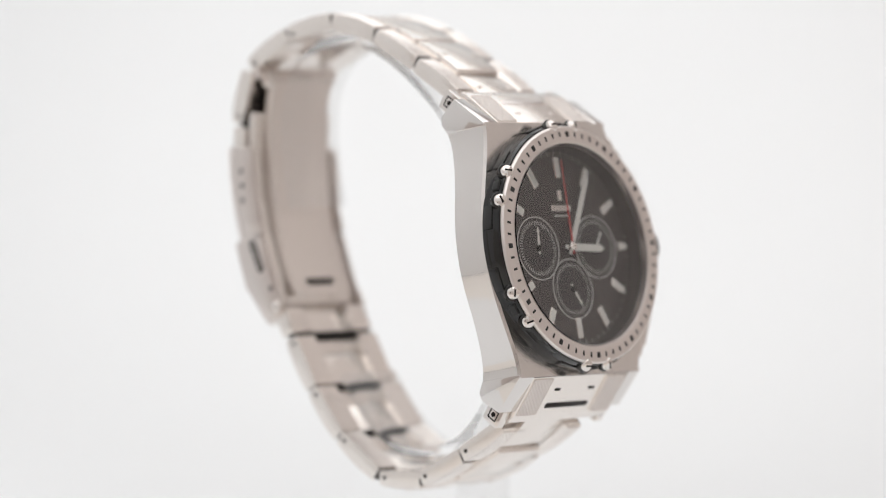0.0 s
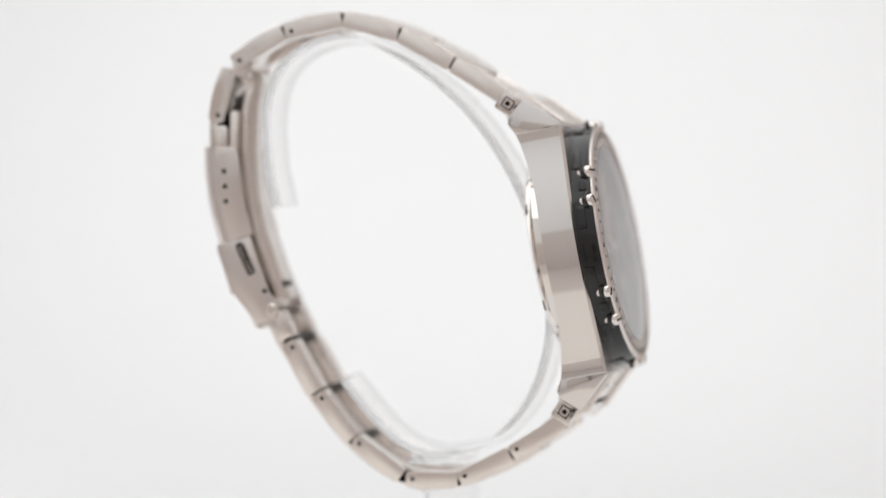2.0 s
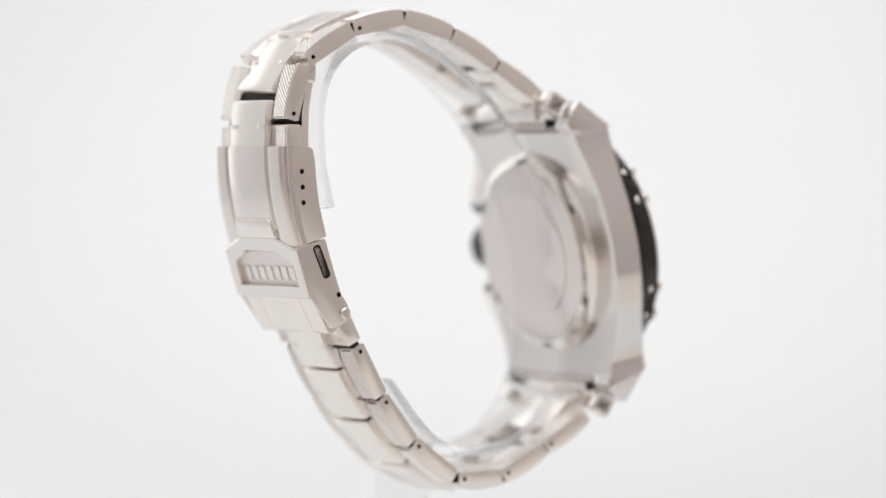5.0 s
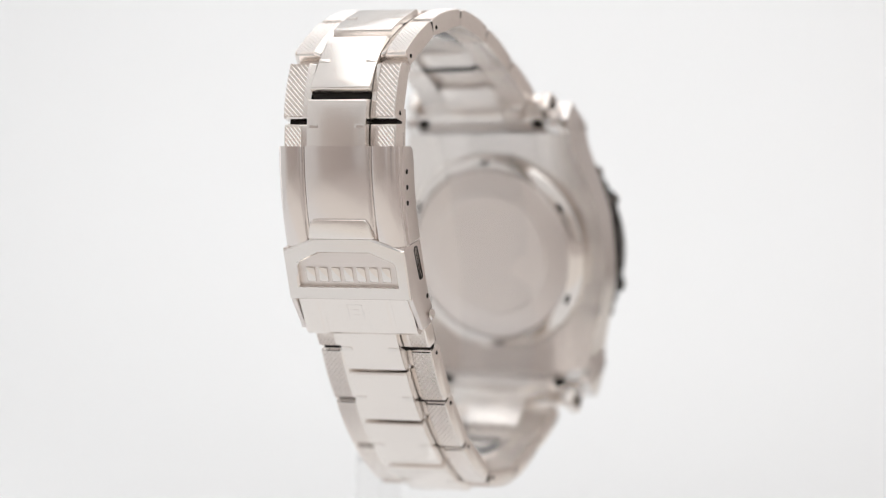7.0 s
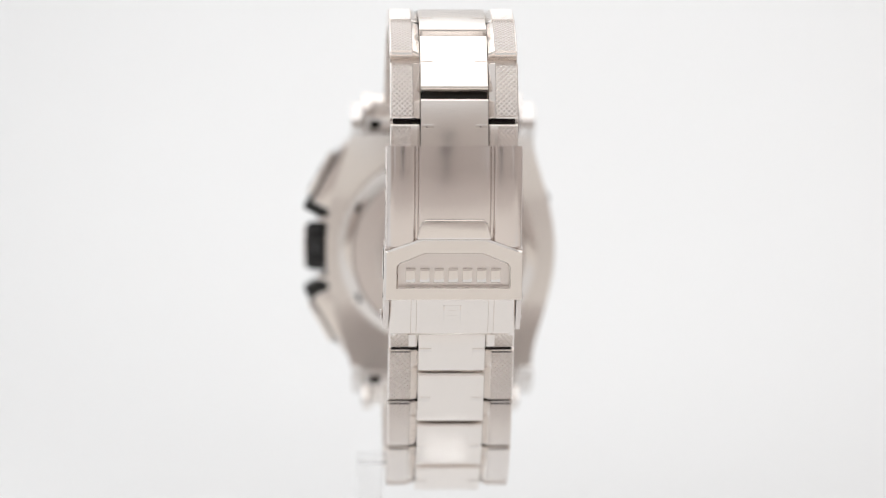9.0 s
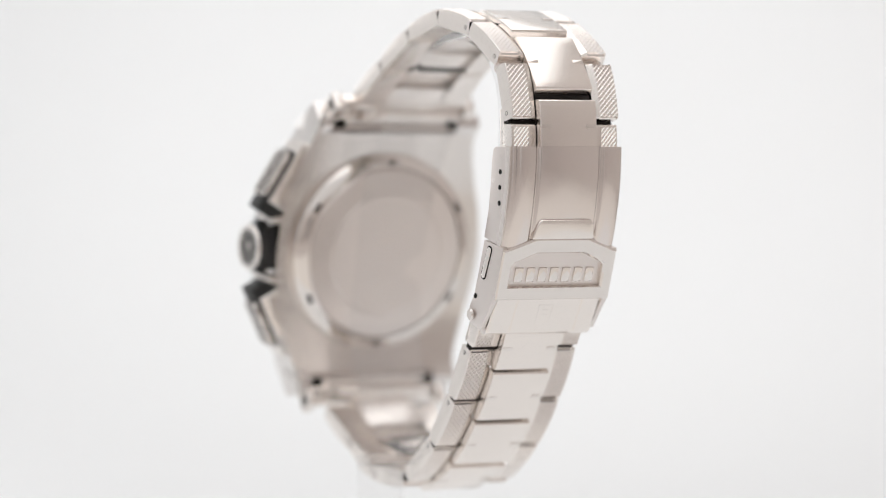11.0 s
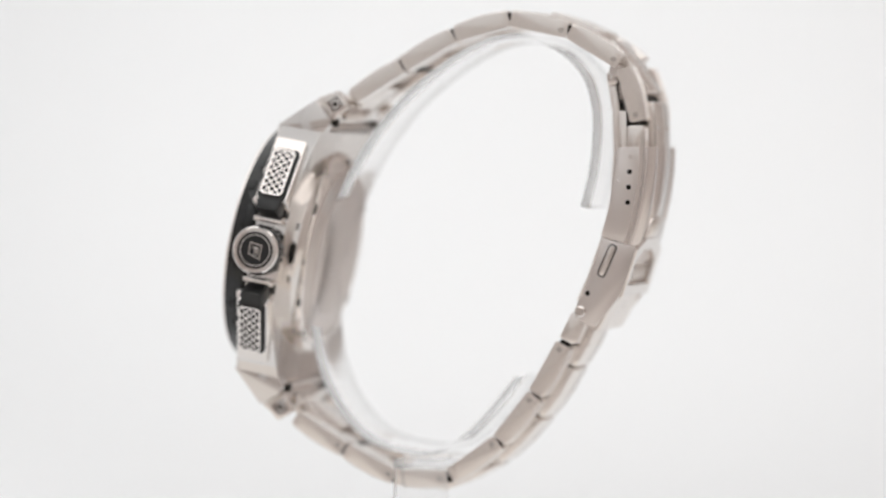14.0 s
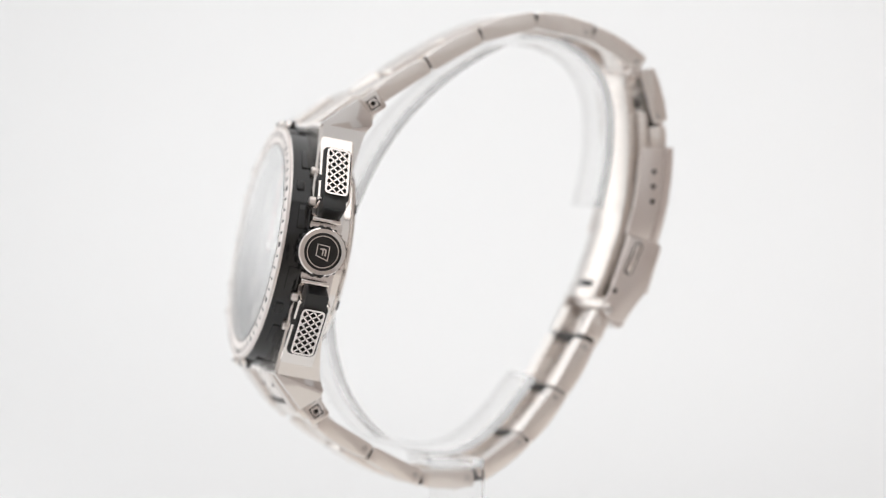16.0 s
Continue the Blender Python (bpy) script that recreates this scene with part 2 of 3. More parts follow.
def build_bezel():
    prof = [(16.9, 8.2), (20.2, 8.2), (20.35, 8.3), (20.35, 8.95), (20.33, 9.1), (20.3, 9.2), (20.3, 9.4), (20.25, 10.2), (20.1, 11.2), (20.0, 11.55), (19.7, 11.7), (16.9, 11.7)]
    ring = part("bezel", lathe(prof, 120), black_coat, watch, "black coated bezel ring with notches", at=CASE)
    face = part("bezel_face", lathe([(16.6, 10.6), (19.8, 10.6), (19.8, 11.9), (19.5, 12.15), (17.3, 12.35), (16.9, 12.2), (16.6, 11.9)], 120), satin, watch, "satin steel minute ring", at=CASE)
    mark_bm = box(-0.19, 0.19, -0.42, 0.42, -0.05, 0.08, 0.04)
    mark = part("minute_mark", mark_bm, black_plastic, face).data
    big = part("five_minute_mark", box(-0.4, 0.4, -0.46, 0.46, -0.05, 0.08, 0.04), black_plastic, face).data
    for ob in [o for o in face.children]:
        bpy.data.objects.remove(ob)
    for i in range(60):
        a = radians(6 * i)
        m = pose(18.35 * math.cos(a), 18.35 * math.sin(a), 12.23, 0, 0, 6 * i - 90)
        part("minute_mark", big if i % 5 == 0 else mark, None, face, at=m)
    # pairs of slotted screws with a dark notch between the two
    bm = lathe([(0, 1.0), (0.6, 0.93), (0.95, 0.72), (1.15, 0.35), (1.15, -2.2), (0, -2.2)], 32, closed=False)
    screw = None
    for k in range(6):
        mid = 30 + 60 * k
        for s in (-1, 1) if mid not in (30, 330) else ():
            a = radians(mid + 7.8 * s)
            m = CASE @ pose(19.85 * math.cos(a), 19.85 * math.sin(a), 11.25, 0, 0, mid + 7.8 * s) @ pose(0, 0, 0, 0, 28, 0) @ pose(0, 0, 0, 0, 0, 37 * k + 50 * s)
            if screw is None:
                screw = part("screw", bm, polished, watch, at=m)
                slot = part("slot", box(-0.62, 0.62, -0.15, 0.15, 0.7, 1.03, 0.02), dark_steel, screw)
            else:
                o = part("screw", screw.data, None, watch, at=m)
                part("slot", slot.data, None, o)
            part("screw_seat", lathe([(1.17, -0.5), (1.5, -0.5), (1.5, 0.1), (1.35, 0.22), (1.17, 0.22)], 24), black_coat, ring, at=CASE.inverted() @ m)
        a = radians(mid)
        part("notch", box(-0.9, 0.9, -0.7, 0.8, -1.0, 0.25, 0.12), black_plastic, ring, at=pose(19.75 * math.cos(a), 19.75 * math.sin(a), 10.7, 0, 0, mid - 90))
        for s in (-1, 1):
            a = radians(mid + 15.5 * s)
            part("raised_segment", box(-2.0, 2.0, -0.4, 0.35, -1.4, 0.3, 0.15), black_coat, ring, at=pose(20.12 * math.cos(a), 20.12 * math.sin(a), 10.0, 0, 0, mid + 15.5 * s - 90))


def hand(name, width, tip, tail, z, mat, angle):
    bm = slab([(-width * 0.5, -tail), (width * 0.5, -tail), (width, tip * 0.15), (width, tip * 0.88), (0, tip), (-width, tip * 0.88), (-width, tip * 0.15)], z, z + 0.18, 0.04)
    return part(name, bm, mat, watch, at=CASE @ pose(0, 0, 0, 0, 0, -angle))


def build_dial():
    n = 8.55
    dial = part("dial", disc(16.9, n - 0.4, n, 96), dial_paint, watch, "dark brown-black chronograph dial", at=CASE)
    part("inner_ring", lathe([(16.1, n), (16.75, n), (16.75, 10.9), (16.6, 10.9)], 96), dial_paint, watch, at=CASE)
    # hour batons, none at the three sub-dials' inner side
    for h in range(12):
        a = radians(90 - 30 * h)
        length = 2.2 if h in (3, 9) else 3.6
        r = 13.4 if h not in (3, 9) else 14.2
        if h == 9:
            length = 0.7
        bm = box(-0.78, 0.78, -length / 2, length / 2, 0, 0.35, 0.1)
        mk = part("hour_marker", bm, polished, dial, at=pose(r * math.cos(a), r * math.sin(a), n, 0, 0, -30 * h))
        part("lume", box(-0.56, 0.56, -length / 2 + 0.15, length / 2 - 0.15, 0.3, 0.4, 0.02), lume, mk)
    tick = None
    for i in range(60):
        a = radians(6 * i)
        m = pose(15.7 * math.cos(a), 15.7 * math.sin(a), n, 0, 0, 6 * i - 90)
        if tick is None:
            tick = part("minute_tick", box(-0.06, 0.06, -0.3, 0.3, 0, 0.03, 0), print_white, dial, at=m, smooth=0)
        else:
            part("minute_tick", tick.data, None, dial, at=m)
    for x, y, r, ang, ln in ((-7.4, 0, 5.2, 5, 3.6), (7.4, 0, 5.2, 35, 3.2), (0, -6.9, 5.0, 150, 3.4)):
        sub = part("sub_dial", disc(r, -0.02, 0.04, 64, 0.02), subdial_paint, dial, "sunken black sub-dial with pale ticks", at=pose(x, y, n))
        part("sub_dial_rim", lathe([(r - 0.07, 0.02), (r + 0.07, 0.02), (r + 0.07, 0.14), (r - 0.07, 0.14)], 64), print_white, sub)
        bm = bmesh.new()
        for i in range(60):
            a = radians(6 * i)
            b = box(-0.05, 0.05, -0.28 if i % 5 else -0.5, 0.28, 0.03, 0.07, 0)
            bmesh.ops.transform(b, matrix=pose((r - 0.95) * math.cos(a), (r - 0.95) * math.sin(a), 0, 0, 0, 6 * i - 90), verts=b.verts)
            bm = joined(bm, b)
        part("sub_dial_scale", bm, print_white, sub, smooth=0)
        part("sub_dial_hand", slab([(-0.14, -1.0), (0.14, -1.0), (0.3, 0), (0.14, ln * 0.75), (0.32, ln * 0.72), (0, ln), (-0.32, ln * 0.72), (-0.14, ln * 0.75), (-0.3, 0)], 0.25, 0.36, 0.02), lume, sub, at=pose(0, 0, 0, 0, 0, -ang))
        part("pivot", disc(0.55, 0.1, 0.5, 24), dark_steel, sub)
    # maker's emblem and name as plain bars
    for x0, x1, y0, y1 in [(-0.45, 0.45, 7.9, 9.6), (-1.9, 1.9, 5.2, 5.45)] + [(-2.5 + 0.72 * i, -1.95 + 0.72 * i, 6.15, 7.1) for i in range(7)]:
        part("emblem_bar", box(x0, x1, y0, y1, n, n + 0.08, 0.02), print_white if y1 - y0 < 0.5 else satin, dial)
    hand("hour_hand", 0.62, 8.8, 1.2, n + 0.75, lume, 92.4)
    hand("minute_hand", 0.55, 14.2, 1.4, n + 1.05, lume, 28.6)
    part("seconds_hand", slab([(-0.2, -1.2), (0.2, -1.2), (0.09, 14.6), (-0.09, 14.6)], n + 1.35, n + 1.47, 0.02), red, watch, "thin red seconds hand", at=CASE)
    part("hand_cap", disc(0.75, n + 0.4, n + 1.7, 32, 0.15), polished, watch, at=CASE)
    glass = part("crystal", disc(16.85, 11.85, 12.3, 96, 0.12), crystal_glass, watch, "flat mineral glass", at=CASE)
    glass.visible_shadow = False


def build_crown():
    ang = pose(0, 0, 0, 0, 90, 0)
    m = CASE @ Matrix.Translation((0.8, 0, 5.95)) @ ang
    part("crown_tube", disc(2.4, 18.0, 20.0, 32), dark_steel, watch, at=m)
    bm = bmesh.new()
    rings = []
    for z, k, r in ((19.2, 0, 3.7), (19.4, 1, 4.1), (21.5, 1, 4.1), (21.7, 0, 3.9), (22.3, 0, 3.85), (22.45, 0, 3.6), (22.45, 0, 0.02)):
        rings.append([((r + k * 0.2 * math.cos(22 * 2 * math.pi * i / 176)) * math.cos(2 * math.pi * i / 176), (r + k * 0.2 * math.cos(22 * 2 * math.pi * i / 176)) * math.sin(2 * math.pi * i / 176), z) for i in range(176)])
    loft(bm, rings)
    crown = part("crown", bm, black_coat, watch, "fluted dark crown with a steel ring and black cap", at=m)
    part("crown_rim", lathe([(3.0, 22.3), (3.95, 22.2), (3.98, 22.35), (3.75, 22.62), (3.1, 22.66)], 64), polished, crown)
    part("crown_cap", disc(3.05, 22.3, 22.55, 48), black_coat, crown)
    part("crown_ring", lathe([(2.5, 22.5), (2.66, 22.5), (2.66, 22.62), (2.5, 22.62)], 48), polished, crown)
    # emblem as a plain framed shape
    out = [(-1.0, 1.15), (1.0, 1.0), (1.0, -1.3), (-1.0, -0.75)]
    for a, b in zip(out, out[1:] + out[:1]):
        d = Vector((b[0] - a[0], b[1] - a[1]))
        b_ = box(-0.08, d.length + 0.08, -0.08, 0.08, 22.5, 22.62, 0.02)
        bmesh.ops.transform(b_, matrix=pose(a[0], a[1], 0, 0, 0, math.degrees(math.atan2(d.y, d.x))), verts=b_.verts)
        part("emblem_bar", b_, polished, crown)
    for dims in ((-0.5, 0.5, 0.3, 0.55), (-0.1, 0.12, -0.6, 0.3), (0.35, 0.6, -0.6, 0.4)):
        part("emblem_bar", box(*dims, 22.5, 22.62, 0.02), polished, crown)


def build_pushers():
    for s in (1, -1):
        v = 12.8 * s
        m = CASE @ pose(19.75, v, 5.35, 0, 0, 29.0 * s) @ pose(0, 0, 0, 0, 90, 0)
        push = part("pusher", slab(rounded(2.4, 4.95, 0.95), -1.2, 0.15, 0.1), black_plastic, watch, "black push button with steel lattice plate", at=m)
        part("pusher_guard", slab(rounded(2.75, 5.9, 0.5), -6.0, -0.15, 0.25), polished, push, "polished steel guard round the button", at=pose(0, 1.1 * s, 0))
        stem = part("pusher_stem", slab(rounded(1.9, 1.6, 0.5), -3.5, 0.5, 0.2), black_plastic, push, at=pose(0, -5.2 * s, 0))
        bm = bmesh.new()
        outer, inner = rounded(1.95, 4.3, 0.8), rounded(1.65, 4.0, 0.6)
        rings = [[(x, y, z) for x, y in o] for o, z in ((inner, 0.3), (outer, 0.3), (outer, 1.05), (inner, 1.05))]
        rings.append(rings[0])
        loft(bm, rings, cap=False)
        bmesh.ops.remove_doubles(bm, verts=bm.verts, dist=1e-4)
        plate = part("lattice_frame", bm, polished, push)
        for k in (1, -1):
            for c in range(-4, 5):
                # diagonal bars clipped to the frame
                pts = []
                for x in (-1.7, 1.7):
                    pts.append((x, c * 1.3 + k * x * 0.95))
                (xa, ya), (xb, yb) = pts
                t0, t1 = 0.0, 1.0
                for lim, sign in ((4.05, 1), (-4.05, -1)):
                    for which in (0, 1):
                        y = ya + (yb - ya) * (t0 if which == 0 else t1)
                        if sign * y > sign * lim:
                            t = (lim - ya) / (yb - ya)
                            if which == 0:
                                t0 = t
                            else:
                                t1 = t
                if t1 - t0 < 0.15:
                    continue
                p0 = Vector((xa + (xb - xa) * t0, ya + (yb - ya) * t0))
                p1 = Vector((xa + (xb - xa) * t1, ya + (yb - ya) * t1))
                d = p1 - p0
                b = box(0, d.length, -0.12, 0.12, 0.3, 1.0, 0)
                bmesh.ops.transform(b, matrix=pose(p0.x, p0.y, 0, 0, 0, math.degrees(math.atan2(d.y, d.x))), verts=b.verts)
                part("lattice_bar", b, polished, plate, smooth=0)
        part("lattice_ground", slab(rounded(1.75, 4.1, 0.7), 0.2, 0.45, 0), black_plastic, push)
        part("pusher_slot", box(-2.8, 2.45, -0.55, 0.55, -2.6, -0.1, 0.1), black_plastic, push, at=pose(0, -0.9 * s, 0))
        for a in (22.2, 37.8):
            a = radians(a * s)
            part("screw_end", disc(0.75, 7.6, 8.95, 20, 0.2), satin, push, at=m.inverted() @ CASE @ pose(20.9 * math.cos(a), 20.9 * math.sin(a), 0))
    # guards beside the crown
    for s in (1, -1):
        part("crown_guard", slab([(17.0, 4.5 * s), (20.9, 4.7 * s), (20.9, 5.5 * s), (17.0, 6.6 * s)], 3.2, 8.1, 0.3), polished, watch, at=CASE)


# ---------------------------------------------------------------- bracelet


def band_pose(a, b, turn=0.0, lift=0.0):
    """A link's own space: x across, y from joint a to joint b (each y, z), z outward from the loop."""
    a, b = Vector((X0, *a)), Vector((X0, *b))
    d = (b - a).normalized()
    out = Vector((0, -d.z, d.y))
    if out.dot((a + b) / 2 - Vector((X0, 7, -14))) < 0:
        out = -out
    x = d.cross(out)
    m = Matrix((x, d, out)).transposed().to_4x4()
    mid = (a + b) / 2
    return Matrix.Translation(mid) @ pose(0, 0, 0, 0, 0, turn) @ Matrix.Translation(out * lift) @ m, (b - a).length


def link_outline(length, gap, low, high, bulge):
    h = length / 2 - gap
    pts = [(-h + 0.25, low), (h - 0.25, low), (h, low + 0.5), (h, high - bulge - 0.25)]
    for i in range(7):
        t = 1 - 2 * i / 6.0
        pts.append((t * (h - 0.22), high - bulge * t * t))
    return pts + [(-h, high - bulge - 0.25), (-h, low + 0.5)]


def knurled_sheet(x0, x1, y0, y1, height, pitch=0.8):
    """A plate of small sunken diamonds in crossing rows; height(y) is its surface."""
    bm = bmesh.new()
    nx, ny = max(2, round((x1 - x0) / pitch)), max(2, round((y1 - y0) / pitch))
    px, py = (x1 - x0) / nx, (y1 - y0) / ny
    made = {}

    def vert(i, j, dz=0.0):
        key = (i, j)
        if key not in made:
            y = y0 + j * py / 2
            made[key] = bm.verts.new((x0 + i * px / 2, y, height(y) + dz))
        return made[key]

    for i in range(0, 2 * nx + 1):
        for j in range(0, 2 * ny + 1):
            if (i + j) % 2 == 0:
                continue
            c = vert(i, j, -0.15)
            around = [(i + 1, j), (i, j + 1), (i - 1, j), (i, j - 1)]
            ring = [vert(a, b) if 0 <= a <= 2 * nx and 0 <= b <= 2 * ny else None for a, b in around]
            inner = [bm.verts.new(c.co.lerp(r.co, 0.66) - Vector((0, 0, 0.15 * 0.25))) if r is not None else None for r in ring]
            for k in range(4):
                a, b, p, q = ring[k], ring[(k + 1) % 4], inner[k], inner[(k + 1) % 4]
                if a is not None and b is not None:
                    # pit centres take the darker steel, painting shade into the dimples
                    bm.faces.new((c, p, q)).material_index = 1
                    bm.faces.new((p, a, b, q))
    # closed underneath
    low = [bm.verts.new((x, y, height(y) - 0.6)) for x, y in ((x0, y0), (x1, y0), (x1, y1), (x0, y1))]
    bm.faces.new(low)
    corner = [made[(0, 0)], made[(2 * nx, 0)], made[(2 * nx, 2 * ny)], made[(0, 2 * ny)]]
    for k in range(4):
        bm.faces.new((low[k], low[(k + 1) % 4], corner[(k + 1) % 4], corner[k]))
    return bm


def outer_link(a, b, pin=1):
    m, length = band_pose(a, b)
    for s in (-1, 1):
        low, high = -1.35, (1.75 if max(a[0], b[0]) > 10 else 1.6)
        xa, xb = sorted((s * 5.55, s * 10.25))
        stations = [(5.55, 0.55), (5.75, 0.42), (6.6, 0.0), (6.72, 0.4), (9.98, 0.4), (10.02, 0.08), (10.16, 0.12), (10.25, 0.35)]
        bm = bmesh.new()
        loft(bm, [[(s * x, y, z - (d if z > 0 else 0)) for y, z in link_outline(length, 0.16, low, high, 0.35)] for x, d in stations])
        ln = part("outer_link", bm, steel, watch, at=m)
        xa, xb = sorted((s * 6.65, s * 10.05))
        h = length / 2 - 0.4
        bm = knurled_sheet(xa, xb, -h, h, lambda y: high - 0.35 * (y / (length / 2 - 0.6)) ** 2 + 0.03)
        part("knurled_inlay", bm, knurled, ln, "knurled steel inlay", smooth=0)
        if pin == 0:
            continue
        part("pin_hole", disc(0.36, -0.03, 0.03, 20, 0.01), dark_steel, ln, at=pose(s * 10.25, pin * (length / 2 - 1.3), -0.2, 0, 90, 0))
        part("pin", disc(0.27, -0.02, 0.05, 16, 0.01), polished, ln, at=pose(s * 10.25, pin * (length / 2 - 1.3), -0.2, 0, 90, 0))
    return m, length


def center_link(a, b, lift=0.25, gap=0.14):
    m, length = band_pose(a, b, 0.0, lift)
    ob = part("center_link", prism(link_outline(length, gap, -1.3, 1.42, 0.25), -5.4, 5.4, 0.14), steel_across, watch, at=m)
    for s in (-1, 1):
        bm = box(s * 4.3 - 0.95, s * 4.3 + 0.95, -0.32, 0.32, 1.28, 1.5, 0.05)
        part("end_tab", bm, polished, ob)
    return ob


UPPER = [(-13.2, 12.3), (-4.4, 17.8), (4.6, 22.8), (14.2, 25.4), (24.2, 23.3), (33.0, 18.0)]
LAST = [(33.55, 17.3), (36.0, 8.1)]
LOWER = [(23.5, -28.5), (18.6, -37.1), (12.4, -44.9), (4.0, -51.0)]
BOTTOM = [(3.5, -51.5), (-5.6, -51.4), (-14.4, -46.9), (-23.1, -41.5)]


def middle(a, b, t=0.5):
    return (a[0] + (b[0] - a[0]) * t, a[1] + (b[1] - a[1]) * t)


def build_bracelet():
    for i in range(5):
        outer_link(UPPER[i], UPPER[i + 1], pin=1 if i >= 3 else 0)
    outer_link(*LAST)
    chain = [middle(UPPER[i], UPPER[i + 1]) for i in range(5)] + [middle(*LAST, 0.60)]
    center_link((-15.6, 10.2), chain[0], lift=0.15)
    for p, q in zip(chain, chain[1:]):
        center_link(p, q, lift=1.3 if q[0] > 24 else 0.8)
    center_link(middle(*LAST, 0.62), (35.5, 2.6), lift=1.4)
    for p, q in zip(LOWER, LOWER[1:]):
        outer_link(p, q, pin=-1)
    for p, q in zip(BOTTOM, BOTTOM[1:]):
        outer_link(p, q, pin=-1)
    low = [(25.8, -23.8)] + [middle(p, q, 0.345) for p, q in zip(LOWER, LOWER[1:])] + [middle(p, q, 0.40) for p, q in zip(BOTTOM, BOTTOM[1:])]
    for p, q in zip(low, low[1:]):
        center_link(p, q, lift=1.6 if p[0] > 0 else 0.85)
    center_link(low[-1], (-24.6, -38.6), lift=0.15)
    # half links that run into the clasp
    for a, b, turn in (((35.3, 7.7), (35.3, 2.5), 0.6), ((26.0, -23.6), (23.75, -28.2), 0.4)):
        m, length = band_pose(a, b, turn)
        for s in (-1, 1):
            xa, xb = sorted((s * 5.55, s * 10.2))
            ln = part("half_link", prism(link_outline(length, 0.1, -1.3, 1.6, 0.15), xa, xb, 0.14), steel, watch, at=m)
            xa, xb = sorted((s * 7.0, s * 9.9))
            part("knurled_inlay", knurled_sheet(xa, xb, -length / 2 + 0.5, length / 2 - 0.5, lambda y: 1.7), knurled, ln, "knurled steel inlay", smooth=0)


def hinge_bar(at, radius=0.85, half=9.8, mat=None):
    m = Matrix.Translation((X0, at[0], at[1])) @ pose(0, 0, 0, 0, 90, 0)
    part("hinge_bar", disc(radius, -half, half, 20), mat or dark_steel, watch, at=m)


def build_hinges():
    # near-black bars paint the shade in the gaps between links
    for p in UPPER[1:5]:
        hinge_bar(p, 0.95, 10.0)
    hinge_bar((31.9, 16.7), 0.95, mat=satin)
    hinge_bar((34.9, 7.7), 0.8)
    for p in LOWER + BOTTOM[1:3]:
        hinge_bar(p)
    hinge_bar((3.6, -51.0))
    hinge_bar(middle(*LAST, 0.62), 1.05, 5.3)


def build_end_links():
    for s in (1, -1):
        # solid piece between the lugs
        top = [(21.05 * s, 8.0), (26.6 * s, 2.6), (27.5 * s, 1.3), (26.6 * s, 0.0), (24.0 * s, -0.6), (21.05 * s, 1.0)]
        bm = prism([(v, n) for v, n in top], -12.2, 12.2, 0.15)
        el = part("end_link", bm, steel, watch, "solid end link between the lugs", at=CASE)
        slope = math.degrees(math.atan2(8.0 - 2.6, 5.5))
        part("back_step", box(-11.9, 11.9, -0.4, 0.4, -0.5, 0.25, 0.05), knurl_recess, el, at=pose(0, 22.0 * s, 0.35))
        for side in (-1, 1):
            part("spring_bar_hole", box(-0.9, 0.9, -0.7, 0.7, -0.75, 0.25, 0.1), dark_steel, el, at=pose(side * 11.0, 22.6 * s, 0.3))
        part("back_lip", box(-9.0, 9.0, -1.3, 1.3, -1.0, 0.2, 0.3), polished, el, at=pose(0, 24.6 * s, -0.55))
        part("slot", box(-5.4, 5.4, -0.5, 0.5, -0.3, 0.05, 0.05), dark_steel if s < 0 else satin, el, at=pose(0, 25.3 * s, 3.9, -slope * s, 0, 0))
        for side in (-1, 1):
            part("end_tab", box(-0.7, 0.7, -0.25, 0.25, -0.3, 0.05, 0.03), dark_steel if s < 0 else satin, el, at=pose(side * 4.4, 23.0 * s, 6.15, -slope * s, 0, 0))
            for x0, x1, mat, nm in ((7.0, 11.8, knurled, "knurled_inlay"),):
                xa, xb = sorted((side * x0, side * x1))
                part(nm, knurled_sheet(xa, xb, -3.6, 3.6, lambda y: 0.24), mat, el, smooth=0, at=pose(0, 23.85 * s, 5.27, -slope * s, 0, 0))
            hinge = part("hinge_block", slab(rounded(1.75, 1.75, 0.5), -1.6, 0.0, 0.12), polished, el, "square screwed hinge block", at=pose(side * 13.6 - 0.5, 25.8 * s, 0.0, 0, 90 * side, 0) @ pose(0, 0, 0, 0, 0, 43 * side))
            part("hinge_rim", lathe([(1.05, 0), (1.3, 0), (1.3, 0.07), (1.05, 0.07)], 4), dark_steel, hinge, at=pose(0, 0, 0, 0, 0, 45))
            part("hinge_screw", disc(0.42, -0.05, 0.09, 20, 0.02), dark_steel, hinge)


